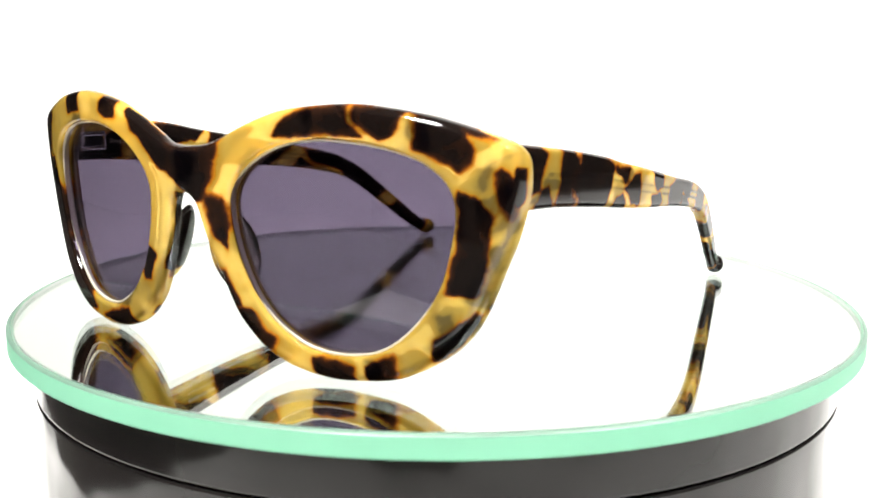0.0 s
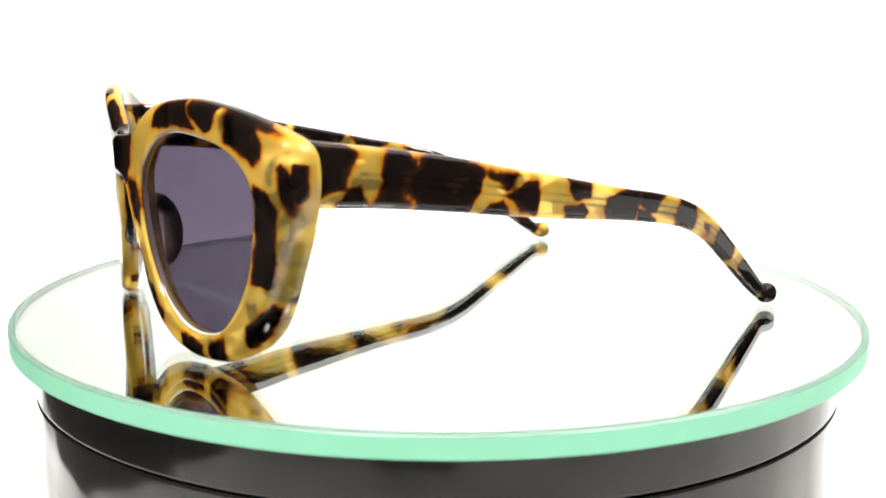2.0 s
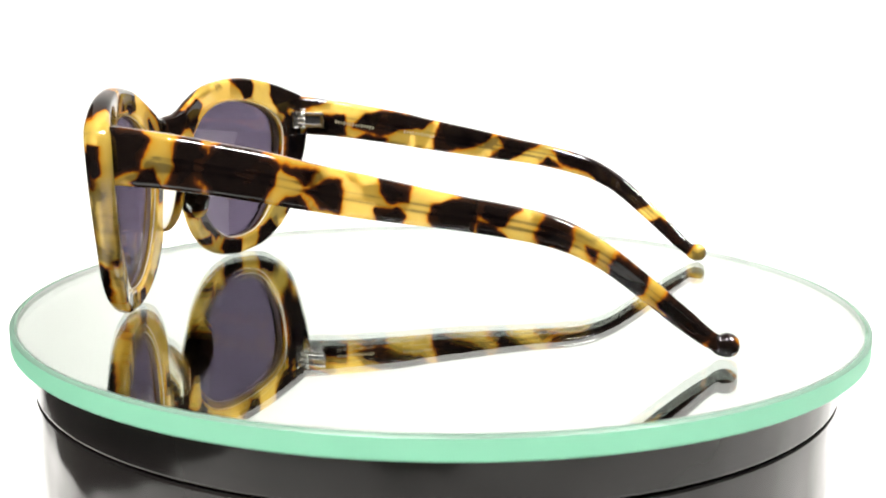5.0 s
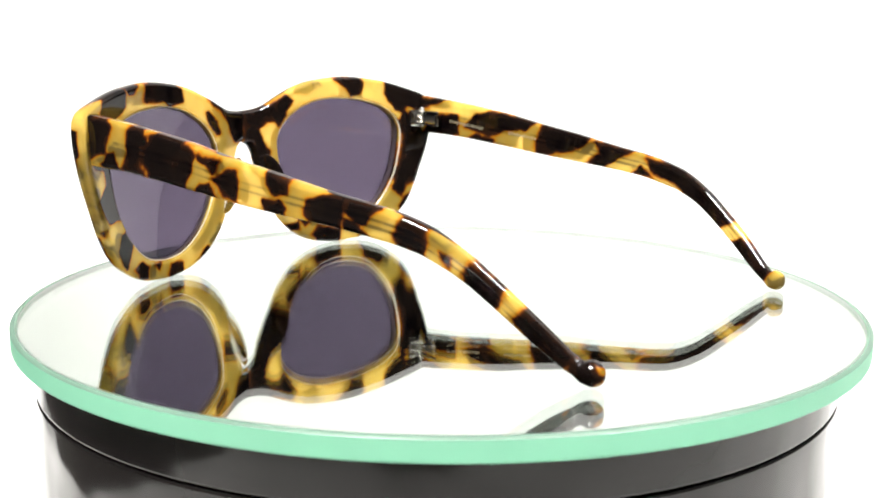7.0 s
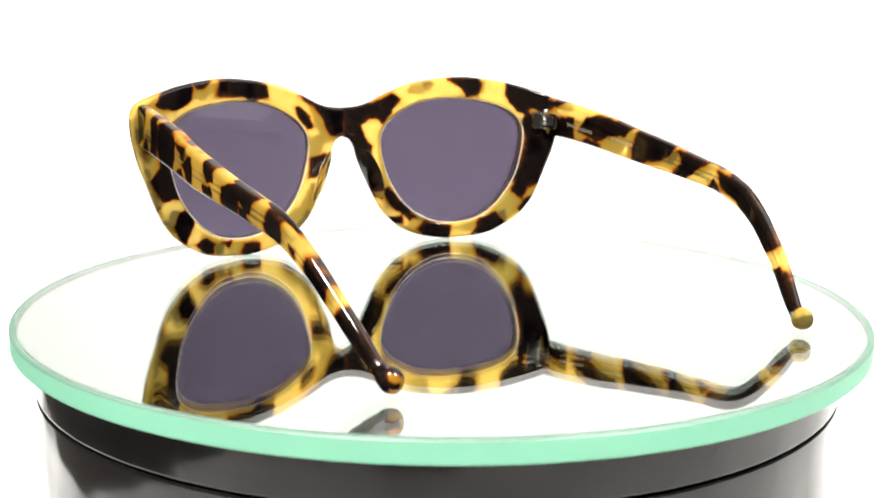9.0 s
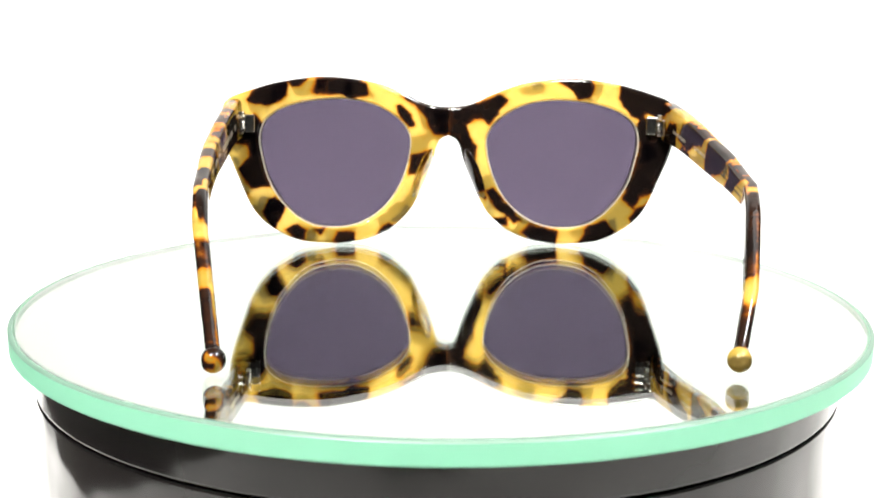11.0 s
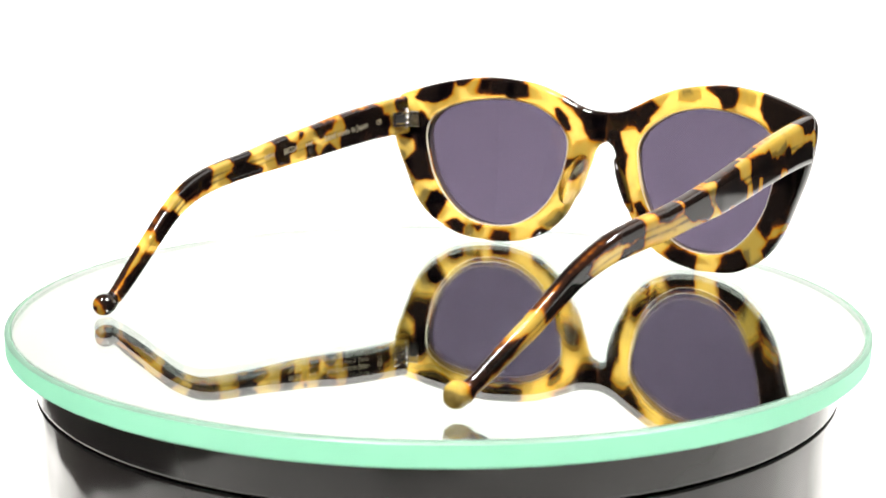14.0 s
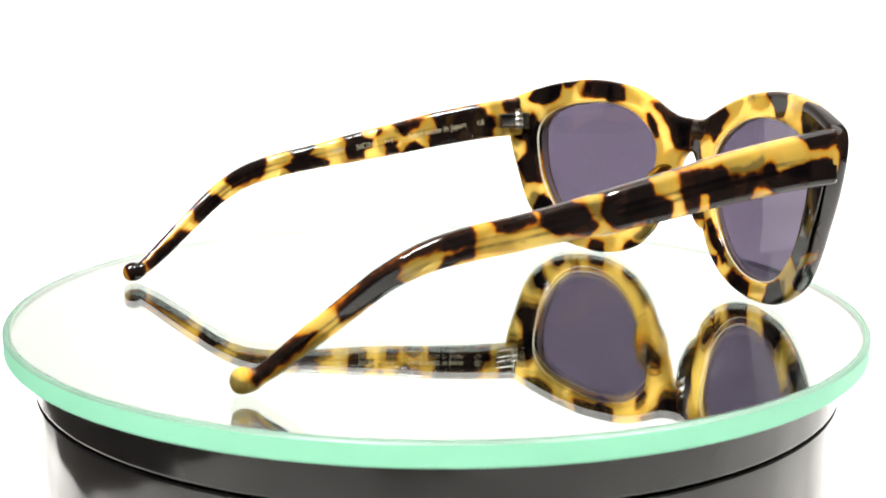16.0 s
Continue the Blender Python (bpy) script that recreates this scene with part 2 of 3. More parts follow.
def sweep():
    """White paper that lies on the table and rises behind it in one curve."""
    bm = bmesh.new()
    prof = [(-0.30, TABLE_Z + 0.001), (-0.16, TABLE_Z + 0.001), (-0.10, TABLE_Z + 0.001), (0.02, TABLE_Z + 0.001), (0.05, TABLE_Z + 0.001), (0.2, TABLE_Z + 0.001), (0.45, TABLE_Z + 0.001)]
    prof += [(0.45 + 0.4 * math.sin(a), TABLE_Z + 0.401 - 0.4 * math.cos(a)) for a in np.linspace(0.1, math.pi / 2, 14)]
    prof += [(0.85, 0.8), (0.85, 1.5)]
    prof += [(y + 0.0006, z - 0.0006) for y, z in reversed(prof)]
    rows = [[bm.verts.new((x, y, z)) for x in np.linspace(-0.22 - 0.47 * max(0.0, y - 0.05), 0.85, 13)] for y, z in prof]
    for a, b in zip(rows, rows[1:] + rows[:1]):
        for i in range(12):
            bm.faces.new((a[i], a[i + 1], b[i + 1], b[i]))
    tagged(part("backdrop", bm, PAPER), "white seamless paper sweep behind the turntable", "backdrop", kind="structure")


def table():
    ob = tagged(new("table"), "dark table under the paper sweep", "table")
    ob.location = (0, 0.15, TABLE_Z - 0.75)
    part("tabletop", box(1.7, 1.3, 0.03, (0.15, 0, 0.734), 0.004), TABLE_TOP, ob, smooth=False)
    for x in (-0.64, 0.94):
        for y in (-0.58, 0.58):
            part("leg", box(0.05, 0.05, 0.719, (x, y, 0.3595), 0.004), TABLE_TOP, ob, smooth=False)


room()
sweep()
table()


# ---- turntable ----
R_DISC, T_DISC, R_DRUM, Z_GAP = 0.1112, 0.0050, 0.1052, -0.0166


def turntable():
    base = tagged(new("turntable_base"), "glossy black plastic turntable drum with a groove", "turntable")
    base.location = (0, 0, TABLE_Z + 0.0018)
    z = -base.location.z
    bottom = 0.0
    bm, _ = lathe([(0.0001, bottom), (R_DRUM - 0.003, bottom), (R_DRUM, bottom + 0.002), (R_DRUM, z + Z_GAP - 0.0005), (R_DRUM - 0.0003, z + Z_GAP - 0.0002), (0.0001, z + Z_GAP - 0.0002)], 200)
    part("drum", bm, BLACK, base)
    bm, _ = lathe([(0.0001, z + Z_GAP - 0.0001), (R_DRUM - 0.0025, z + Z_GAP - 0.0001), (R_DRUM - 0.0025, z + Z_GAP + 0.0003), (0.0001, z + Z_GAP + 0.0003)], 200)
    part("gap_ring", bm, GROOVE, base)
    bm, _ = lathe([(0.0001, z + Z_GAP + 0.0004), (R_DRUM - 0.0003, z + Z_GAP + 0.0004), (R_DRUM, z + Z_GAP + 0.0007), (R_DRUM, z - T_DISC - 0.0014), (R_DRUM - 0.001, z - T_DISC - 0.0007), (0.0001, z - T_DISC - 0.0007)], 200)
    part("platter", bm, BLACK, base)
    return base


def mirror_disc():
    disc = tagged(new("mirror_disc"), "round mirrored glass plate with a pale green edge", "mirror")
    e = 0.0005
    bm, rings = lathe([(0.0002, 0), (0.05, 0), (R_DISC - e - 0.0006, 0)], 240)
    bm.faces.new(rings[0])
    face = part("glass_face", bm, GLASS_TOP, disc, "clear polished glass face", smooth=False)
    if face.data.polygons[0].normal.z < 0:
        face.data.flip_normals()
    bm, rings = lathe([(0.0002, -T_DISC + 0.0003), (R_DISC - 0.0018, -T_DISC + 0.0003)], 240)
    bm.faces.new(rings[0])
    part("silvering", bm, SILVERING, disc, "silver mirror layer")
    # added sleeve: the brightness inside the glass edge is put into its colour
    bm, _ = lathe([(R_DISC - 0.0017, -0.0002), (R_DISC - 0.0017, -T_DISC + 0.0002)], 240)
    part("rim_sleeve", bm, GLASS_SLEEVE, disc, "pale sleeve added inside the glass edge")
    bm, _ = lathe([(R_DISC - e - 0.0006, 0), (R_DISC - e, 0), (R_DISC, -e)], 240)
    part("arris", bm, GLASS_ARRIS, disc, "narrow grey-green ground bevel")
    bm, _ = lathe([(R_DISC, -e), (R_DISC, -T_DISC + 0.0003), (R_DISC - 0.0003, -T_DISC), (0.002, -T_DISC)], 240)
    part("edge", bm, GLASS_RIM, disc, "mint green glass edge")
    return disc


BASE = turntable()
DISC = mirror_disc()

# ---- sunglasses ----
OUTLINE = [(0, 45.8), (5.8, 46.4), (10.4, 48.1), (15.4, 50.5), (24.6, 53.9), (33.4, 55.4), (42, 56), (49.3, 55.4), (58, 53.9), (67, 51.2), (71.4, 49.4), (73.4, 47),
           (73.9, 43.5), (73.5, 38.5), (71.9, 31.5), (69.4, 24.4), (66.0, 15.4), (62.6, 9.9), (57.7, 5.5), (49.9, 1.5), (40.6, 0.1), (34.8, 0.0), (27.3, 1.2), (20.9, 3.8),
           (16, 7.5), (11.9, 12.5), (7.2, 22.6), (5.0, 28.4), (3.9, 32.5), (2.3, 35.1), (0, 36.1)]
OPENING = [(62.6, 34.5), (62.1, 39.4), (60, 42.8), (55.7, 45.8), (49.6, 47.7), (42.6, 48.7), (34.8, 48.9), (27.3, 47.6), (21.5, 45.2), (16.5, 41.6), (13.6, 37.7), (12.8, 33.9),
           (13.6, 27.8), (15.7, 21.2), (19.1, 15.1), (23.8, 10.2), (29.6, 6.8), (34.8, 5.5), (40.6, 5.5), (46.4, 6.8), (51.3, 9.9), (56, 15.1), (59.5, 21.2), (61.2, 26.7)]
HEART = (38.0, 28.0)
# brown blotches and smoky clouds of the acetate, as outlines in mm: the front and its back in x, z; the arms in y, z
FACE_BROWN_A = [(25.7, 49, 26.7, 51.3, 30.4, 53.9, 35, 55.2, 41.7, 55.8, 41.8, 52.7, 45, 50.1, 40.3, 50.3, 32.8, 49.8),
    (43.1, 55.8, 47.5, 55.7, 53.4, 55.2, 52.5, 52, 50.7, 50, 48.6, 49.4, 45.6, 51.7, 43.3, 53.1),
    (55.7, 54.9, 60.4, 54.2, 63.6, 52.9, 66.2, 49.2, 66.6, 46.2, 63.8, 43.9, 62.3, 45.3, 58.7, 46.9, 55.5, 48.2),
    (51.9, 55.9, 62.4, 54.3, 68.4, 52.1, 71.3, 50.8, 69.4, 50.1, 65.4, 51.3, 60.3, 52.6),
    (70.1, 43.7, 71.3, 44.8, 73.4, 42.8, 74, 40.2, 72.7, 35.4, 71.1, 38),
    (63.8, 40.3, 66.8, 39.2, 69.8, 35.5, 69, 30.9, 68, 23.8, 65.9, 20.1, 61.2, 20.5, 62.6, 27.3, 63.7, 33.9)]
FACE_BROWN_B = [(58.2, 6.4, 58.5, 10.4, 61.8, 12.7, 65.9, 16.9, 66.9, 15.4, 63, 9.7),
    (32.4, 4, 38.3, 4.5, 41.8, 3.5, 41.9, -0.3, 38.1, -0.3, 33.2, 1.1),
    (44.5, 4.1, 50, 7.1, 51.2, 3.5, 49.2, 0.7, 44.6, 0.1),
    (12.9, 12.2, 17.6, 12.8, 20.7, 9.3, 23.8, 7, 22.9, 4.2, 19.3, 5.8, 15.4, 9.5),
    (7.7, 20.3, 10.6, 20.2, 15.2, 13.2, 11.9, 12.1, 8.6, 17.3),
    (6.4, 36, 11.6, 35.7, 12.7, 30.5, 11.8, 24.7, 8.9, 27.1, 7.4, 30.6),
    (-21.1, 53.1, -16.5, 52.8, -11.4, 49.1, -4.8, 46, 3.7, 45.9, 10.8, 47.8, 9, 40.9, 6, 34.4, 2.6, 35, -1.9, 39.5, -8.5, 40.7, -12.2, 44, -18.2, 48.3)]
FACE_BROWN_C = [(-51.3, 55.3, -44.2, 55.8, -43.7, 51.5, -51.5, 50.2),
    (-30.9, 55.8, -25.7, 54.7, -24.6, 51.1, -29.4, 50.2, -32.6, 52),
    (-73, 38, -66, 38, -62, 30, -58.5, 20, -50, 10, -42, 3, -50, 1, -62, 8, -70, 22),
    (-38.4, 2.4, -25.4, 6.2, -22.9, 2.5, -31.1, 0.5),
    (-82.7, 48.5, -67, 52, -68.4, 40.3, -89.1, 36.3),
    (-15.7, 23.1, -11.8, 21, -14.4, 15, -17.2, 14.6)]
FACE_BROWN = FACE_BROWN_A + FACE_BROWN_B + FACE_BROWN_C
FACE_CLOUD = [(66, 38, 73, 43, 73.5, 35, 69.5, 31, 66.5, 33),
    (64, 19, 67, 27, 70.5, 28, 67.5, 16),
    (56, 9, 61, 15, 65.5, 14, 59, 6),
    (58.6, 15.8, 61.9, 17.2, 63.1, 14.5, 61.8, 12, 59.4, 10.9),
    (68.4, 29.8, 71.2, 31.1, 70.4, 24.5, 68.2, 23.3),
    (76.6, 50.2, 74.7, 48, 70.3, 45.8, 69.3, 40.5, 67.3, 39.4, 66.1, 42.5, 67.3, 44.7),
    (39.9, 55.3, 44, 55.4, 45, 51.7, 41.8, 51.6),
    (-32.7, 13.7, -19.6, 13.1, -25.6, 6.7, -31.2, 5.6)]
REAR_BROWN_A = [(45.6, 50.9, 44.4, 55.5, 36.1, 56.3, 30.9, 55.6, 28.2, 53.4, 27.4, 49.9, 33.2, 49.1, 36, 50.4),
    (66.2, 48.5, 62.8, 53.2, 58.7, 54.7, 53.9, 54.7, 53.8, 50.4, 57, 47.9, 60.5, 47.1, 63.1, 47.5),
    (53.4, 55.1, 49.8, 56, 47.1, 55.5, 49.8, 53.2, 52.2, 53.2),
    (67.5, 41, 64, 44.1, 61.7, 40.9, 61.4, 34.3, 61, 26.6, 59.6, 20.4, 64.9, 20.3, 67.5, 23.8, 68.7, 26.7, 65.2, 30.5, 65.7, 34.3, 70.4, 35.3, 70, 40),
    (61.7, 12.1, 59.6, 16, 57.8, 16.5, 54.9, 14, 56, 10.7, 57.8, 6.2, 60, 8.8),
    (54.6, 5.6, 50.5, 7.1, 48.1, 5.1, 48.9, 1.9, 52, 2.4)]
REAR_BROWN_B = [(45, 5, 42, 5.6, 43.1, 3.3),
    (37.5, 4, 31.7, 3.4, 31.9, -0.9, 37.4, -0.9, 38.9, 1.1),
    (24, 2.7, 22.2, 5.5, 20.2, 6.4, 18.3, 5.2, 21.2, 3.2),
    (18, 46.3, 16.5, 46.7, 13.2, 43.5, 11.6, 39.9, 13.5, 39.5, 16.1, 42.9),
    (16, 50.1, 13.3, 50.5, 7.6, 47.2, 2, 46.1, -0.5, 45.7, -0.6, 37.3, 0.8, 36.1, 4.5, 36.5, 6.5, 38.4, 7.5, 42.2, 11, 46),
    (12.9, 29.7, 6.9, 30.7, 6.8, 26.9, 9.9, 24, 13.6, 23.1, 12.9, 26.8),
    (-0.3, 45.7, -9.8, 47.2, -16.9, 50.3, -19.7, 48.6, -16.6, 44.7, -13.8, 40, -11.9, 42.3, -8.9, 42.2, -6, 40.2, -3.2, 36.3, -0.6, 36.2)]
REAR_BROWN_C = [(-3.1, 39.5, -6, 40.2, -7.2, 35.9, -9.5, 32.2, -8.6, 27.4, -10.7, 21.8, -12.7, 14.6, -10.3, 16, -6.9, 23.8, -4.7, 30.6),
    (-36.5, 55.6, -46.8, 55.9, -48, 53.1, -46.7, 50.3, -43.5, 49.3, -41.9, 52, -39.7, 53.7),
    (-56.6, 54.4, -60.1, 54.9, -66.1, 53.4, -71.2, 51.2, -73.5, 48, -68.5, 46, -64, 45.6, -62.6, 42.7, -60.1, 44.3, -57.8, 47.2, -56.1, 50.7),
    (-62.8, 44.4, -69.2, 39, -72.6, 32.2, -70.6, 25, -67.9, 19.4, -63.7, 17.7, -61.2, 13.8, -57.9, 16.4, -60, 22.2, -61.9, 28.7, -62.8, 35.6, -62, 40.3),
    (-62.2, 13.2, -66.7, 16.2, -65.9, 11.4, -61.5, 8, -60.4, 10.1)]
REAR_BROWN_D = [(-44.7, 0.2, -47.2, 6.3, -52.6, 8.7, -55.3, 5.3, -52.9, 1.1),
    (-25.1, 3.4, -28.4, 6.1, -37.2, 4.4, -36.7, -0.6, -30.2, -0.1),
    (-13.4, 17.1, -15.7, 18.4, -18.9, 14.5, -21.3, 11.8, -24.5, 8.1, -22.6, 6.9, -19.7, 9.7, -15.7, 12.4),
    (-15.3, 7.4, -19.7, 8.6, -20.2, 5.9, -17.4, 6.1)]
REAR_BROWN = REAR_BROWN_A + REAR_BROWN_B + REAR_BROWN_C + REAR_BROWN_D
REAR_CLOUD = [(58.7, 54.1, 53.9, 54.7, 53.8, 50.4, 57.8, 47.9),
    (35.2, 55.6, 32, 55.6, 31.9, 49.5, 34.9, 49.5),
    (20.2, 7.1, 14.5, 12.8, 9.1, 12.1, 13.4, 6.9),
    (48.3, 5.5, 44.6, 5.4, 44.6, 1.5, 47.9, 1.9),
    (-26.6, 54.3, -31.3, 55.3, -32.3, 52.6, -28.2, 51.6),
    (-43.5, 50, -47.1, 50.2, -48, 48.6, -44.4, 48.6),
    (-63.3, 35.6, -67.9, 35.9, -68.6, 31, -63.1, 28.8),
    (-53.5, 9.3, -56.1, 10.3, -57.3, 4.6, -54.3, 3.9),
    (64.9, 30.5, 62.1, 30.5, 62.1, 39, 64.9, 39),
    (5.7, 45.1, -0.3, 45.1, -0.6, 37.3, 3.6, 36.9)]
ARM_L_OUTER_A = [(-61.8, 49.3, -54.1, 47.7, -52.3, 46.4, -53.7, 44.3, -54.9, 42, -55.1, 40, -58.3, 39.2, -62.2, 37.9),
    (-54.4, 39.7, -52.1, 39.9, -50.5, 36.8, -49.8, 35.3, -55.6, 35.8, -57, 36.8),
    (-46.3, 47.1, -41.2, 46.5, -39.9, 44.2, -39, 43.3, -38.1, 45.6, -29.8, 44.6, -25.2, 43.2, -23.3, 41.5, -24.2, 40, -25.2, 37, -27.8, 32.6, -34.6, 32.9, -39.7, 34, -39.4, 36.1, -41.4, 38.4, -40.7, 41.9, -42.2, 41.9, -42.5, 38.4, -40.5, 34.9, -47.2, 35, -48.8, 35.5, -48, 39.1, -46.8, 40.8, -47, 43.1),
    (-23.4, 41.5, -15.2, 40.5, -18.1, 37.7, -21.7, 40)]
ARM_L_OUTER_B = [(-18.4, 36.4, -15.7, 37.5, -12.2, 39, -10, 39, -9.5, 36.8, -10.2, 34.5, -10.7, 31.6, -14.3, 32.4, -16.3, 35),
    (-24.6, 32.1, -22.3, 34.2, -19.3, 35.3, -17.9, 33.1, -17.2, 31.2),
    (-1.9, 39.3, 4.9, 37.7, 4, 34.7, 0, 34.2, -1.5, 36.1),
    (-2.7, 32.6, 2.3, 33.2, 3.8, 31.1, 2.8, 29.5, -2.4, 29.8),
    (9.4, 33.4, 13.8, 35.1, 19.9, 35.4, 19, 33.1, 18.5, 30, 17.9, 27.5, 9.2, 28.6, 8.6, 31.6),
    (19.6, 35.4, 28.2, 33.4, 25.6, 31.3, 24.4, 29.6, 20.1, 31.2),
    (19.1, 30.2, 23, 29.6, 24.7, 26.8, 18.9, 27.4),
    (33.7, 32.2, 38.8, 30.3, 38.9, 26.7, 38.1, 24.2, 32.3, 25.2, 31.1, 28)]
ARM_L_OUTER_C = [(42, 24.8, 44.2, 24.2, 43.5, 21.8),
    (48.5, 23.6, 55.7, 19.1, 54.4, 15.3, 52.5, 14.3, 47.3, 18.2, 46.7, 21.1),
    (60.1, 15.4, 70.8, 6.5, 69.4, 4.2, 66.4, 2.7, 64.5, 3.8, 58.3, 10.9, 57.6, 12.6),
    (68.8, 5.9, 72.9, 6.4, 75.9, 2.4, 73, -0.1, 70.5, 0.3, 68.4, 3.2)]
ARM_L_OUTER = ARM_L_OUTER_A + ARM_L_OUTER_B + ARM_L_OUTER_C
ARM_L_CLOUD = [(38.6, 30, 44.3, 27.2, 43.7, 25.4, 39.4, 26.9),
    (-61.5, 38.1, -55.2, 39.7, -55, 36.7, -61.5, 36.4),
    (-18.1, 40.3, -14.6, 40.2, -13.4, 38.7, -16.7, 37.5),
    (-54.3, 42, -45.9, 41.4, -44.8, 39.1, -53.8, 39.7)]
ARM_L_INNER_A = [(-54.5, 47.2, -63, 49.3, -63.2, 43.7, -57.9, 43.6, -55.6, 44.3),
    (-27.5, 43.8, -31, 44.3, -44.6, 46.7, -47.5, 45.8, -48.6, 43.5, -51.2, 43.1, -52.2, 39.6, -50.6, 37.7, -51.5, 36.3, -45.5, 35.2, -35.3, 33.7, -27.5, 33, -26.5, 35.4, -26.8, 37.9, -29.6, 38.8, -29.6, 40.9),
    (-13.6, 41.1, -18.5, 42.2, -24.4, 43.1, -22.6, 40.2, -19.9, 38.8, -17.8, 37.5, -15.8, 39.5),
    (-17.3, 32.1, -19.9, 35.4, -21.3, 35.6, -24, 34, -25.1, 32.7, -22.7, 32.4),
    (3.8, 38.2, -2.3, 39.4, -2.9, 37.3, -6.3, 36.7, -5.6, 34.7, -2.6, 33.4, -3, 31.2, 2.5, 30.5, 3.4, 33.7, 2.8, 36)]
ARM_L_INNER_B = [(-10.9, 35.4, -15.1, 35.9, -14.1, 34.1, -15.9, 32.2, -10.9, 31.5, -11.4, 33.6),
    (-8, 39.8, -9.9, 40.2, -9, 38.5, -7.7, 37.7),
    (23.5, 36.7, 14.3, 38.9, 13.6, 35, 16.5, 32.8, 9.4, 30.7, 9.4, 29.4, 21.8, 27.7, 24.6, 29.6, 21.3, 32.2),
    (42.7, 29.8, 36.3, 33.8, 32.5, 34.6, 30.4, 31.9, 31.6, 28, 36.5, 25.6, 41.6, 24.6, 43.7, 26.8),
    (54.4, 19.4, 50.2, 23.3, 46.6, 22.3, 44.5, 20.4, 51.5, 14, 54.2, 16.6),
    (69.5, 5.4, 58.5, 13.4, 53.8, 12.2, 64.2, 3.1, 68, 2.3),
    (75.2, 5, 72.6, 6.7, 69.6, 4.5, 70.3, 0.5, 74.1, 0.6)]
ARM_L_INNER = ARM_L_INNER_A + ARM_L_INNER_B
ARM_M_OUTER_A = [(-49.3, 48.8, -62, 50, -62.5, 45.7, -57.3, 45, -53.7, 45.2, -51.8, 46.8),
    (-16.6, 41.2, -28.1, 41.9, -29.9, 40.3, -34.7, 40.1, -38.8, 40.5, -41.1, 42.7, -42.8, 42.4, -43.9, 39.3, -48, 40.6, -54.9, 42.2, -58.5, 42.7, -62.9, 41.4, -63.2, 35.9, -46.9, 34.3, -39.9, 37.3, -37.4, 36.8, -36.8, 34, -25.7, 32.7, -24.6, 36.3, -22.3, 36.5, -21.8, 31.7, -19.4, 32.6, -16.9, 36.8),
    (2.1, 38.3, -2.7, 39.6, -8.5, 40, -10.1, 37.2, -14.7, 34.9, -14.2, 31.6, -7.5, 31.1, -0.3, 30.9, 3.2, 33.9),
    (17.2, 35.7, 10.6, 37.1, 7.3, 36.1, 3.8, 31.6, 6.4, 29.8, 14.2, 30.9, 17.5, 33.1)]
ARM_M_OUTER_B = [(26.5, 34.1, 19.4, 35.4, 18.1, 33.7, 21.9, 32.2, 26.4, 31.8),
    (56.6, 18, 51, 22.9, 43.6, 27.9, 37.3, 31, 31, 32.9, 30.6, 29.2, 36.2, 28.6, 41.5, 27.8, 44.5, 25.9, 46, 22.9, 43.4, 21.4, 52.1, 17.2, 55.8, 14.8),
    (36.2, 27.1, 30.8, 29, 30.1, 27.2, 37.3, 24.5),
    (70.7, 7.1, 63.4, 11.9, 60.8, 12.9, 62.9, 10.2, 67.5, 5.3, 71.1, 2.3, 72.7, 4.1)]
ARM_M_OUTER = ARM_M_OUTER_A + ARM_M_OUTER_B
ARM_M_CLOUD = [(-29.8, 41.5, -39.3, 43.6, -40.4, 41, -31.5, 40),
    (8, 36.5, 2, 37.3, 1.8, 32.7, 3.8, 32.2),
    (26.4, 29.6, 20.6, 30.4, 20.5, 29.1, 26.4, 28.7),
    (-47, 41.9, -54.9, 42.8, -54.5, 37.7, -48.3, 37.4),
    (71.2, 4.4, 73.2, 3.6, 76.6, 4.6, 77, -0.8, 71, -0.8)]
ARM_M_INNER_A = [(-66.7, 48.5, -51.7, 48.1, -59.4, 45.2, -65.3, 43.3),
    (-53.4, 43.1, -46.5, 42.9, -46.4, 36, -61.8, 35.8, -58.5, 39.7),
    (-39.5, 43.1, -32.3, 44.6, -15.3, 41.8, -19.1, 38.7, -27.3, 38.8, -33.2, 35.7, -43.9, 38.9),
    (-13.1, 41.5, 2.5, 38.7, 4.8, 37.6, 1.1, 34.6, -6.4, 32, -15.8, 30.5, -14.7, 36.2),
    (6.6, 36.6, 21.2, 34.8, 17.6, 33.3, 13.4, 31.2, 9.7, 28.3, 3.6, 29.9, 9, 33.4),
    (25.4, 32.9, 36.6, 31.7, 49.6, 25.4, 58, 17.4, 51.7, 13.9, 42.6, 21.4, 37, 26.4, 32.4, 27.5, 28.5, 27.8),
    (20.6, 27.6, 24.1, 30.4, 28.1, 27),
    (54.5, 10.4, 61.3, 12.7, 72.4, 6.1, 69.5, 2.1, 66.1, 1.2)]
ARM_M_INNER_B = [(-44.3, 34.6, -39.3, 36.5, -31.5, 35.1, -33.1, 32.3)]
ARM_M_INNER = ARM_M_INNER_A + ARM_M_INNER_B
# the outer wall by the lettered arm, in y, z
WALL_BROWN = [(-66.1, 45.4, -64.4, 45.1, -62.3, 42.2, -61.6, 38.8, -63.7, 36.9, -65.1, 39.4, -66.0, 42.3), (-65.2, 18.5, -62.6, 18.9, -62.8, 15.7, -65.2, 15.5)]
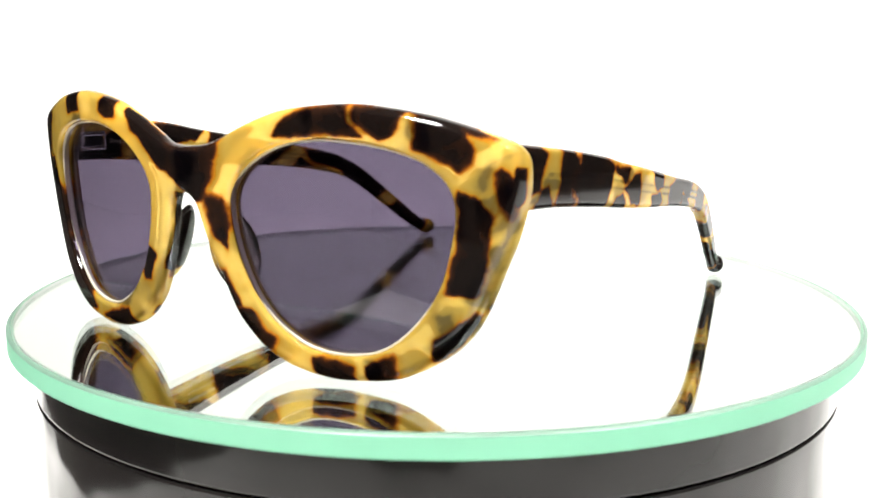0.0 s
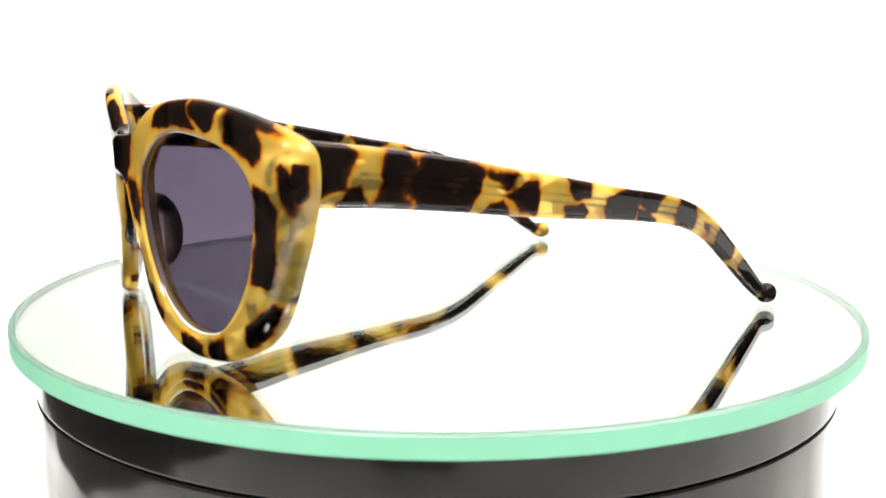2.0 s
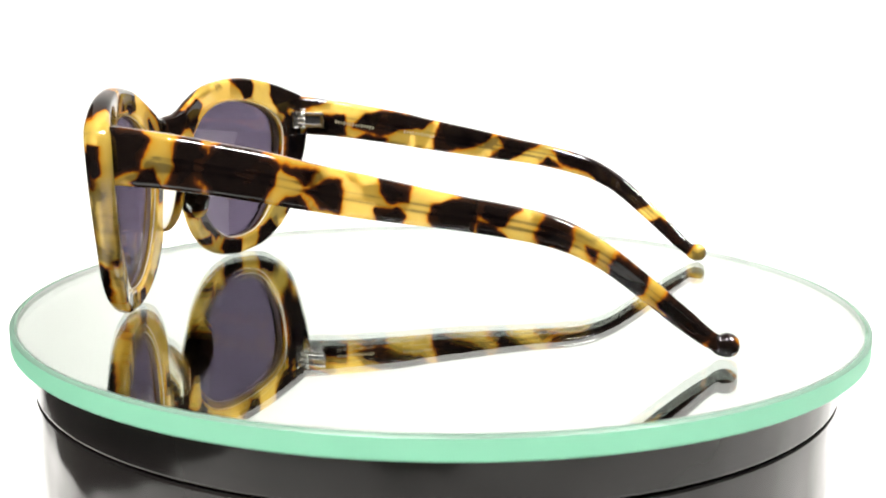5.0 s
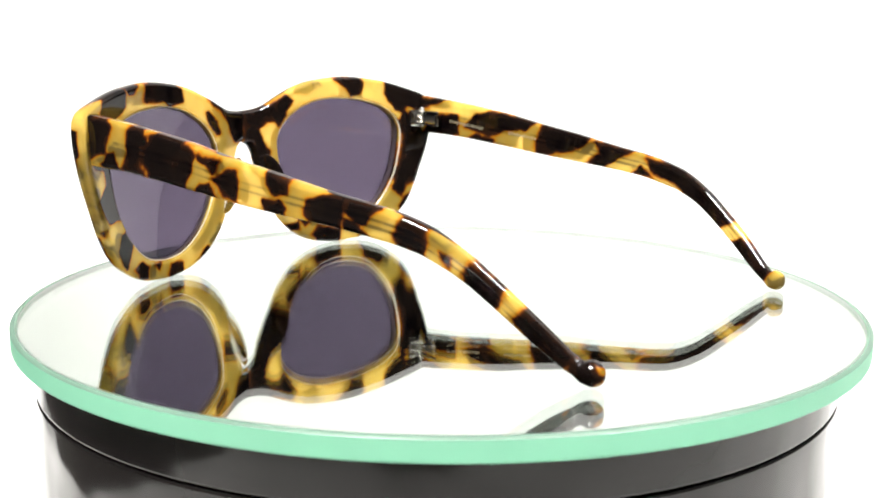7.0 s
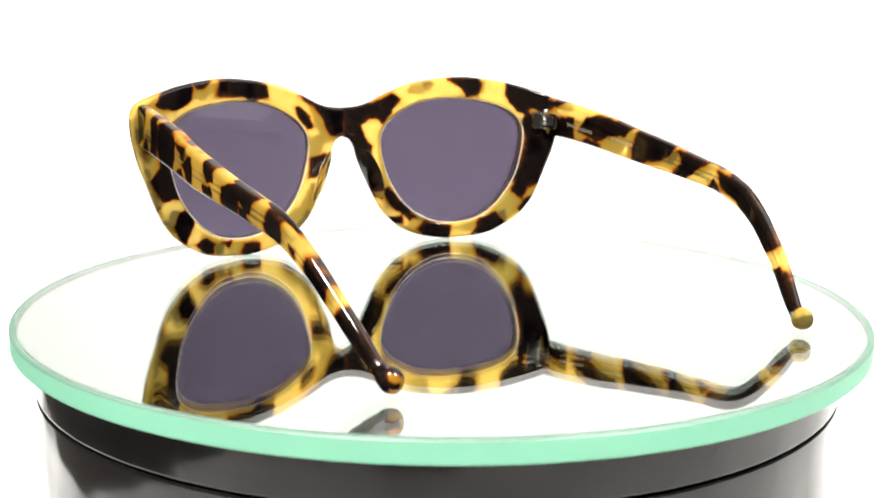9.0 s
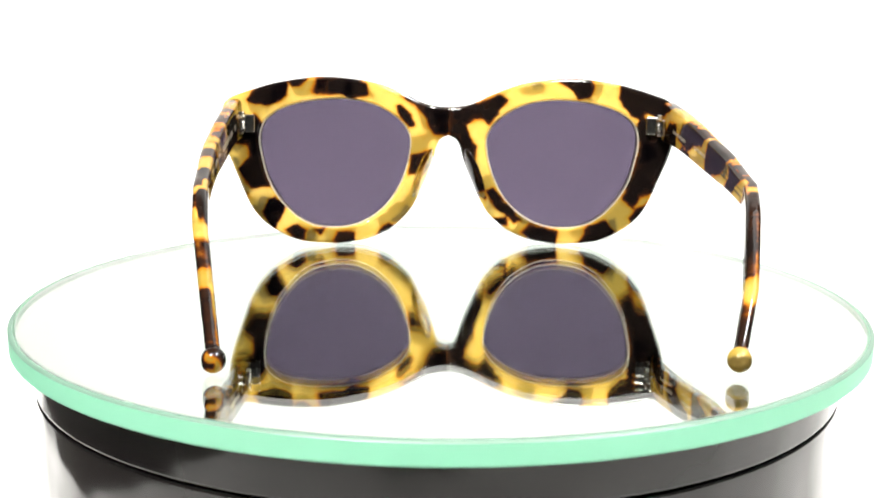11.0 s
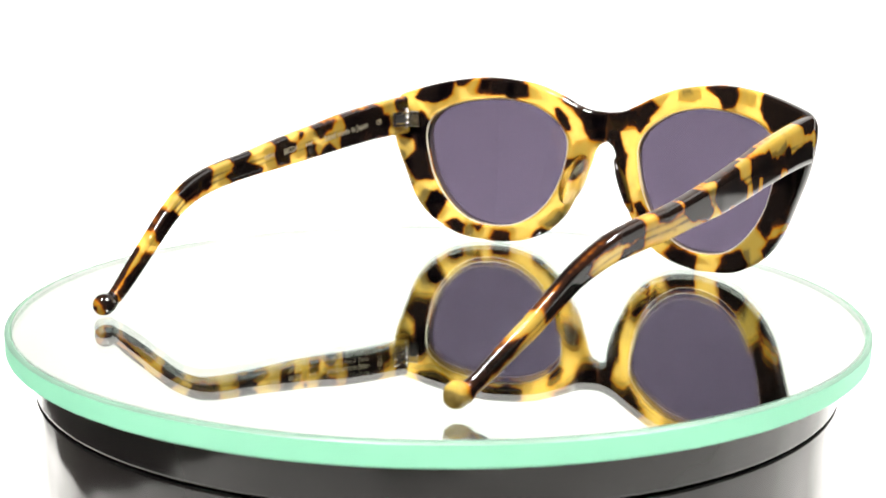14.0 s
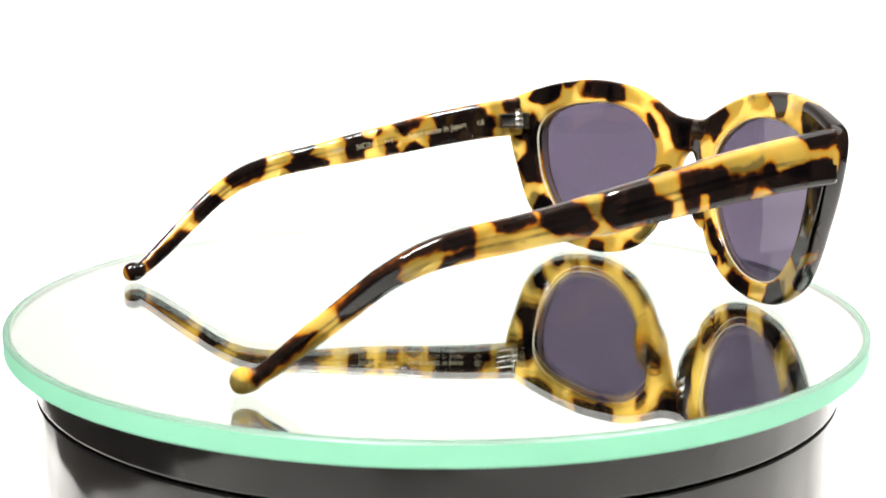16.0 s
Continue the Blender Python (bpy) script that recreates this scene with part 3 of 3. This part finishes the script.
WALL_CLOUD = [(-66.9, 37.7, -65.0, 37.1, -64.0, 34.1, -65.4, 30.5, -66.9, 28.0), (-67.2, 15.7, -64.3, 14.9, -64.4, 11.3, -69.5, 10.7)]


def back_of_front(x, z):
    """Where the rear face of the front stands, in mm: wrapped, leaning back at the foot, with a crease at the bridge."""
    a = abs(x)
    return -78.7 + 0.0034 * a * a + 0.040 * (46 - z) - 2.0 * max(0.0, 1 - a / 10)


def depth_of_front(x):
    """How thick the front is, in mm: more towards the hinges."""
    return 4.0 + 0.0005 * x * x


def front_frame(parent):
    line = spline(OUTLINE, 6)
    hole = spline(OPENING, 8, True)
    seam = np.array([(0, z) for z in np.linspace(36.1, 45.8, 12)])[1:-1]
    ring = np.vstack([line, seam])
    C = np.array(HEART)

    def polar(poly):
        d = poly - C
        return np.arctan2(d[:, 1], d[:, 0]), np.hypot(d[:, 0], d[:, 1])

    ang, rad = polar(ring)
    hang, hrad = polar(hole)
    order = np.argsort(ang)
    corners = [math.atan2(z - C[1], -C[0]) for z in (36.1, 45.8)]
    use = np.unique(np.concatenate([np.linspace(-math.pi, math.pi, 380, endpoint=False), corners]))
    ro = np.interp(use, ang[order], rad[order], period=2 * math.pi)
    ri = np.interp(use, hang[np.argsort(hang)], hrad[np.argsort(hang)], period=2 * math.pi)
    steps = np.array([0, 0.03, 0.07, 0.13, 0.2, 0.3, 0.4, 0.5, 0.6, 0.7, 0.8, 0.87, 0.93, 0.97, 1.0])

    def off(p, poly):
        a, b = poly[:-1], poly[1:]
        ab = b - a
        s = np.clip(((p - a) * ab).sum(1) / (ab * ab).sum(1), 0, 1)
        return np.sqrt((((a + ab * s[:, None]) - p) ** 2).sum(1).min())

    def rounded(d, r):
        return r - math.sqrt(max(0.0, r * r - max(0.0, r - d) ** 2))

    shut = np.vstack([hole, hole[:1]])
    bm = bmesh.new()
    for side in (1, -1):
        front, rear = [], []
        for a, r0, r1 in zip(use, ri, ro):
            f, b = [], []
            for s in steps:
                p = C + (r0 + (r1 - r0) * s) * np.array([math.cos(a), math.sin(a)])
                if p[0] < 1e-3:
                    p[0] = 0.0
                do, di = off(p, line), off(p, shut)
                T = depth_of_front(p[0])
                y = back_of_front(p[0], p[1])
                f.append(bm.verts.new((side * p[0] * MM, (y - T + max(rounded(do, 2.2), rounded(di, 0.9))) * MM, p[1] * MM)))
                b.append(bm.verts.new((side * p[0] * MM, (y - max(rounded(do, 1.3), rounded(di, 0.9))) * MM, p[1] * MM)))
            front.append(f)
            rear.append(b)
        n, m = len(use), len(steps)
        for i in range(n):
            j = (i + 1) % n
            for k in range(m - 1):
                bm.faces.new((front[i][k], front[j][k], front[j][k + 1], front[i][k + 1]))
                bm.faces.new((rear[i][k], rear[i][k + 1], rear[j][k + 1], rear[j][k]))
            bm.faces.new((front[i][0], rear[i][0], rear[j][0], front[j][0]))
            if not (front[i][-1].co.x == 0 and front[j][-1].co.x == 0):
                bm.faces.new((front[i][-1], front[j][-1], rear[j][-1], rear[i][-1]))
    bmesh.ops.remove_doubles(bm, verts=[v for v in bm.verts if abs(v.co.x) < 1e-7], dist=1e-5)
    ob = part("front_frame", bm, ACETATE, parent, "yellow and dark brown tortoiseshell acetate front")
    def face_share(x, y, z):
        rear = np.array([back_of_front(a, b) for a, b in zip(x, z)])
        return 2.4 * (rear - y) / depth_of_front(x) - 0.7

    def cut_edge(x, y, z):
        """Brown on the edge by one hinge, beside the nose and at WALL_BROWN."""
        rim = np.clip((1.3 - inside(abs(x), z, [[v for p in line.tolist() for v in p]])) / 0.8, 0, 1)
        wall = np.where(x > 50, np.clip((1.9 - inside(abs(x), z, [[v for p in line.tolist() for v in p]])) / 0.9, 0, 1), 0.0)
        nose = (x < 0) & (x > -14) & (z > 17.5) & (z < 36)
        # hinge edge: light lost along the sheet is put into the colour
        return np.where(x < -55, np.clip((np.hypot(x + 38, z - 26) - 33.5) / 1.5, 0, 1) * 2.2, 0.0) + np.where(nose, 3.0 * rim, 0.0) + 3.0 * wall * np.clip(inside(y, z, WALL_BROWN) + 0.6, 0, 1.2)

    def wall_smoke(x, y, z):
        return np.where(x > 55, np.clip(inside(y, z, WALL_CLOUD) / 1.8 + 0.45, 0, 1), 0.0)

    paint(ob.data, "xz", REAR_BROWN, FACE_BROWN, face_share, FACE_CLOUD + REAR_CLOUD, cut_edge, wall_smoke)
    return ob


def lens(parent, side):
    hole = spline(OPENING, 6, True)
    C = np.array(HEART)
    bm = bmesh.new()
    n = len(hole)
    for share in (0.40, 0.76):
        rows = []
        for s in (1.0, 0.9, 0.8, 0.7, 0.6, 0.5, 0.4, 0.3, 0.2, 0.1):
            row = []
            for p in hole:
                q = C + (p - C) * (s if s < 1 else 1.004)
                bulge = 0.0024 * (450 - (q[1] - 27) ** 2)
                row.append(bm.verts.new((side * q[0] * MM, (back_of_front(q[0], q[1]) - depth_of_front(q[0]) * (1 - share) - bulge) * MM, q[1] * MM)))
            rows.append(row)
        for a, b in zip(rows, rows[1:]):
            for i in range(n):
                bm.faces.new((a[i], a[(i + 1) % n], b[(i + 1) % n], b[i]))
        bm.faces.new(rows[-1])
    ob = part("lens", bm, LENS, parent, "smoke-violet tinted lens")
    bm = bmesh.new()
    for ring in (((0.0, 0.22), (0.42, 0.26), (0.30, 0.48), (0.0, 0.52)), ((0.0, 0.74), (0.26, 0.77), (0.30, 0.80), (0.0, 0.83))):
        loops = []
        for inset, share in ring:
            row = []
            for p in hole:
                q = p + (C - p) / np.linalg.norm(C - p) * inset
                row.append(bm.verts.new((side * q[0] * MM, (back_of_front(q[0], q[1]) - depth_of_front(q[0]) * (1 - share)) * MM, q[1] * MM)))
            loops.append(row)
        for k in range(4):
            a, b = loops[k], loops[(k + 1) % 4]
            for i in range(n):
                bm.faces.new((a[i], a[(i + 1) % n], b[(i + 1) % n], b[i]))
    part("bevel", bm, LENS_GLINT, ob, "lens bevel with its pale glint put into the colour")
    return ob


def nose_pad(parent, side):
    bm = bmesh.new()
    bmesh.ops.create_uvsphere(bm, u_segments=32, v_segments=22, radius=1.0)
    for v in bm.verts:
        v.co = Vector((v.co.x * 1.5, v.co.y * (5.6 if side > 0 else 4.6), v.co.z * 9.0)) * MM
    turn = Matrix.Rotation(radians(side * -20), 4, "Y") @ Matrix.Rotation(radians(side * -18), 4, "Z")
    bm.transform(Matrix.Translation((side * 9.0 * MM, -76.6 * MM, 23.6 * MM)) @ turn)
    if side > 0:
        return part("nose_pad", bm, CLEAR, parent, "clear moulded nose pad")
    ob = part("nose_pad", bm, ACETATE, parent, "dark brown moulded nose pad with a yellow foot")
    paint(ob.data, "xz", [(-22, 42, 0, 42, 0, 17.8, -22, 17.8)])
    return ob


STATIONS = [(-62.4, 42.6, 6.5), (-47, 41.2, 6.0), (-29, 38.8, 5.6), (-18, 36.9, 5.15), (-2.5, 34.5, 4.6), (14, 32.0, 3.75), (25, 30.3, 3.55), (33, 28.6, 3.4),
            (39.5, 26.3, 3.1), (46.8, 22.1, 2.75), (54.6, 16.0, 2.55), (62.8, 9.2, 2.4), (67.6, 5.3, 2.1), (70.2, 3.6, 1.95), (71.5, 3.05, 2.45), (73.0, 2.85, 2.75), (74.4, 2.8, 2.45), (75.4, 2.8, 1.6), (75.8, 2.8, 0.4)]
LIFT_M = ([33, 48, 61, 68, 72], [0, 0.8, 0.8, 0.3, 0])
BOW_L = ([-62, -40, -9, 5, 25, 43, 58, 72.5], [69.7, 69.3, 68.4, 67.2, 65.0, 62.0, 58.2, 54.5])
BOW_M = ([-62, -46, 0, 23, 36, 58, 72.5], [71.6, 72.2, 73.2, 72.0, 68.6, 62.2, 55.7])


def rounded_section(wide, half, soft, m):
    """m points evenly round a rectangle of those half sizes with rounded corners."""
    pts = []
    for cx, cy, a0 in ((wide - soft, half - soft, 0), (soft - wide, half - soft, 90), (soft - wide, soft - half, 180), (wide - soft, soft - half, 270)):
        pts += [(cx + soft * math.cos(radians(a0 + a)), cy + soft * math.sin(radians(a0 + a))) for a in range(0, 91, 10)]
    pts = np.array([(wide, 0)] + pts + [(wide, 0)])
    run = np.concatenate([[0], np.cumsum(np.hypot(*np.diff(pts, axis=0).T))])
    at = np.linspace(0, run[-1], m, endpoint=False)
    return np.stack([np.interp(at, run, pts[:, 0]), np.interp(at, run, pts[:, 1])], 1)


def temple(parent, side, bow, outer, inner, cloud):
    line = spline(STATIONS, 15)
    if side < 0:
        line[:, 1] += np.interp(line[:, 0], *LIFT_M)
    bm = bmesh.new()
    rows = []
    m = 60
    for i, (y, z, half) in enumerate(line):
        a, b = line[max(i - 1, 0)], line[min(i + 1, len(line) - 1)]
        t = np.array([b[0] - a[0], b[1] - a[1]])
        t = t / np.linalg.norm(t)
        x = np.interp(y, *bow)
        wide = np.interp(y, [-62, 0, 40, 66, 70, 71.5, 73, 74.4, 75.4, 75.8], [2.2, 2.0, 1.85, 1.55, 1.6, 2.2, 2.6, 2.3, 1.5, 0.4])
        soft = min(wide, half) * np.interp(y, [-62, 40, 66], [0.62, 0.75, 0.995])
        row = []
        for cu, cw in rounded_section(wide, half, soft, m):
            row.append(bm.verts.new((side * (x + cu) * MM, (y - t[1] * cw) * MM, (z + t[0] * cw) * MM)))
        rows.append(row)
    for a, b in zip(rows, rows[1:]):
        for k in range(m):
            bm.faces.new((a[k], a[(k + 1) % m], b[(k + 1) % m], b[k]))
    bm.faces.new(rows[0])
    bm.faces.new(rows[-1])
    ob = part("temple", bm, ACETATE, parent, "tortoiseshell acetate temple arm with a ball tip")

    def core(x, y, z):
        """The wire core shows as faint darker streaks along the middle."""
        off = abs(abs(z - np.interp(y, line[:, 0], line[:, 1])) - 0.8)
        return np.where((y > -52) & (y < 66), 0.75 * np.clip(1.2 - off / 0.6, 0, 1), 0.0)

    paint(ob.data, "yz", inner, outer, lambda x, y, z: (abs(x) - np.interp(y, *bow) + 1.0) / 2.0, cloud, None, core)
    return ob


def hinge(parent, side, bow):
    ob = tagged(new("hinge"), "small silver barrel hinge")
    ob.parent = parent
    x = 67.0 if side > 0 else 67.6
    y = back_of_front(67, 41)
    a = part("front_leaf", box(5.0 * MM, 1.6 * MM, 5.8 * MM, (side * (x - 1.0) * MM, (y + 0.6) * MM, 41.3 * MM), 0.5 * MM, Matrix.Rotation(radians(side * 18), 4, "Z")), STEEL, ob, smooth=False)
    for i in range(3):
        part("barrel", rod(1.25 * MM, 1.5 * MM, (side * (x + 0.4) * MM, (y + 2.6) * MM, (39.4 + 1.9 * i) * MM)), STEEL, ob)
    part("pin", rod(0.55 * MM, 6.2 * MM, (side * (x + 0.4) * MM, (y + 2.6) * MM, 41.3 * MM)), INK, ob)
    for dz in (-1.9, 1.9):
        part("temple_leaf", box(1.5 * MM, 7.5 * MM, 1.3 * MM, (side * (x + 0.2) * MM, (y + 6.0) * MM, (41.3 + dz) * MM), 0.4 * MM), STEEL, ob, smooth=False)
    part("leaf_end", box(1.4 * MM, 1.4 * MM, 5.1 * MM, (side * (x + 0.2) * MM, (y + 9.4) * MM, 41.3 * MM), 0.4 * MM), STEEL, ob, smooth=False)
    part("leaf_slot", box(0.8 * MM, 6.0 * MM, 2.6 * MM, (side * (x + 0.6) * MM, (y + 6.0) * MM, 41.3 * MM)), GROOVE, ob, "dark slot between the leaves", smooth=False)
    part("screw_head", rod(1.05 * MM, 0.7 * MM, (side * (x + 0.4) * MM, (y + 2.6) * MM, 44.7 * MM)), STEEL, ob)
    return ob


def wide_at(y):
    return float(np.interp(y, [-62, 0, 40], [2.2, 2.0, 1.9]))


def lettering(parent, words, y, z, size, slope):
    """Printed words on the inner side of the arm at x > 0, read towards the hinge."""
    data = bpy.data.curves.new("lettering", "FONT")
    data.body, data.size, data.extrude, data.align_x = words, size * MM, 0.03 * MM, "CENTER"
    tmp = new("lettering_source", data)
    bpy.context.view_layer.update()
    me = bpy.data.meshes.new_from_object(tmp.evaluated_get(bpy.context.evaluated_depsgraph_get()))
    bpy.data.objects.remove(tmp)
    x = np.interp(y, *BOW_L) - wide_at(y) - 0.01
    m = Matrix(((0, 0, -1, x * MM), (-1, 0, 0, y * MM), (0, 1, 0, z * MM), (0, 0, 0, 1))) @ Matrix.Rotation(radians(slope), 4, "Z")
    me.transform(m)
    for v in me.vertices:
        v.co.x += (np.interp(v.co.y / MM, *BOW_L) - np.interp(y, *BOW_L)) * MM
    me.materials.clear()
    me.materials.append(INK)
    ob = new("lettering", me)
    ob.parent = parent
    return tagged(ob, "silver printed lettering")


def print_bars(parent, side, bow, rows):
    for y, z, length in rows:
        n = max(2, int(length / 1.0))
        bms = [box(0.12 * MM, length / n * 0.42 * MM, (0.8 if i % 3 else 1.1) * MM, (side * (np.interp(y + (i + 0.5 - n / 2) * length / n, *bow) - wide_at(y)) * MM, (y + (i + 0.5 - n / 2) * length / n) * MM, (z - 0.14 * (i - n / 2)) * MM)) for i in range(n)]
        part("print_mark", joined(*bms), INK, parent, "illegible silver print", smooth=False)


def sunglasses():
    ob = tagged(new("sunglasses"), "tortoiseshell sunglasses with smoke-violet lenses on a mirror", "sunglasses")
    front_frame(ob)
    for side, bow, outer, inner, cloud in ((1, BOW_L, ARM_L_OUTER, ARM_L_INNER, ARM_L_CLOUD), (-1, BOW_M, ARM_M_OUTER, ARM_M_INNER, ARM_M_CLOUD)):
        lens(ob, side)
        nose_pad(ob, side)
        arm = temple(ob, side, bow, outer, inner, cloud)
        hinge(ob, side, bow)
        if side > 0:
            lettering(arm, "hand made in Japan", -30.0, 38.0, 2.8, 8.7)
            lettering(arm, "CE", -46.4, 40.2, 2.3, 8.0)
            lettering(arm, "50\u25a124", -3.6, 34.2, 2.2, 9.0)
            lettering(arm, "NEW", 5.8, 33.1, 2.0, 9.0)
            print_bars(arm, side, bow, [(-12.0, 36.0, 3.4)])
        else:
            print_bars(arm, side, bow, [(-43, 39.6, 14.0), (-20.5, 37.0, 11.0)])
    return ob


GLASSES = sunglasses()


# ---- turning ----
SPIN = 12.947
DRIFT = [(0, -1.2), (1, -0.85), (2, -0.52), (3, 0.0), (4, 0.55), (5.25, 0.95), (6.5, 1.12), (7.5, 0.95), (8.5, 0.5), (9.2, 0.32), (10.3, 0.3), (11.3, 0.28), (12.5, -0.08), (13.5, -0.42), (14.5, -0.72), (15.2, -0.74), (16, -0.34)]
LEAN = (0.0007, -0.0030)
OFFSET = (-0.00023, 0.00099)
HEADING, SIDE_STEP = -36.0, -0.00551


def turned(t):
    """The pose of the plate at t: spun about the drum's axis, with its slight lean."""
    a = -SPIN * t + float(np.interp(t, *zip(*DRIFT)))
    lean = Matrix.Rotation(LEAN[1], 4, "X") @ Matrix.Rotation(-LEAN[0], 4, "Y")
    return pose(0, 0, 0, 0, 0, a) @ lean


def motions():
    times = [0.5 * i for i in range(33)]
    walk(DISC, [(t, turned(t) @ pose(OFFSET[0], OFFSET[1], 0)) for t in times])
    walk(GLASSES, [(t, turned(t) @ pose(0, 0, 0.00015, 0, 0, HEADING) @ pose(SIDE_STEP, 0, 0)) for t in times])


motions()
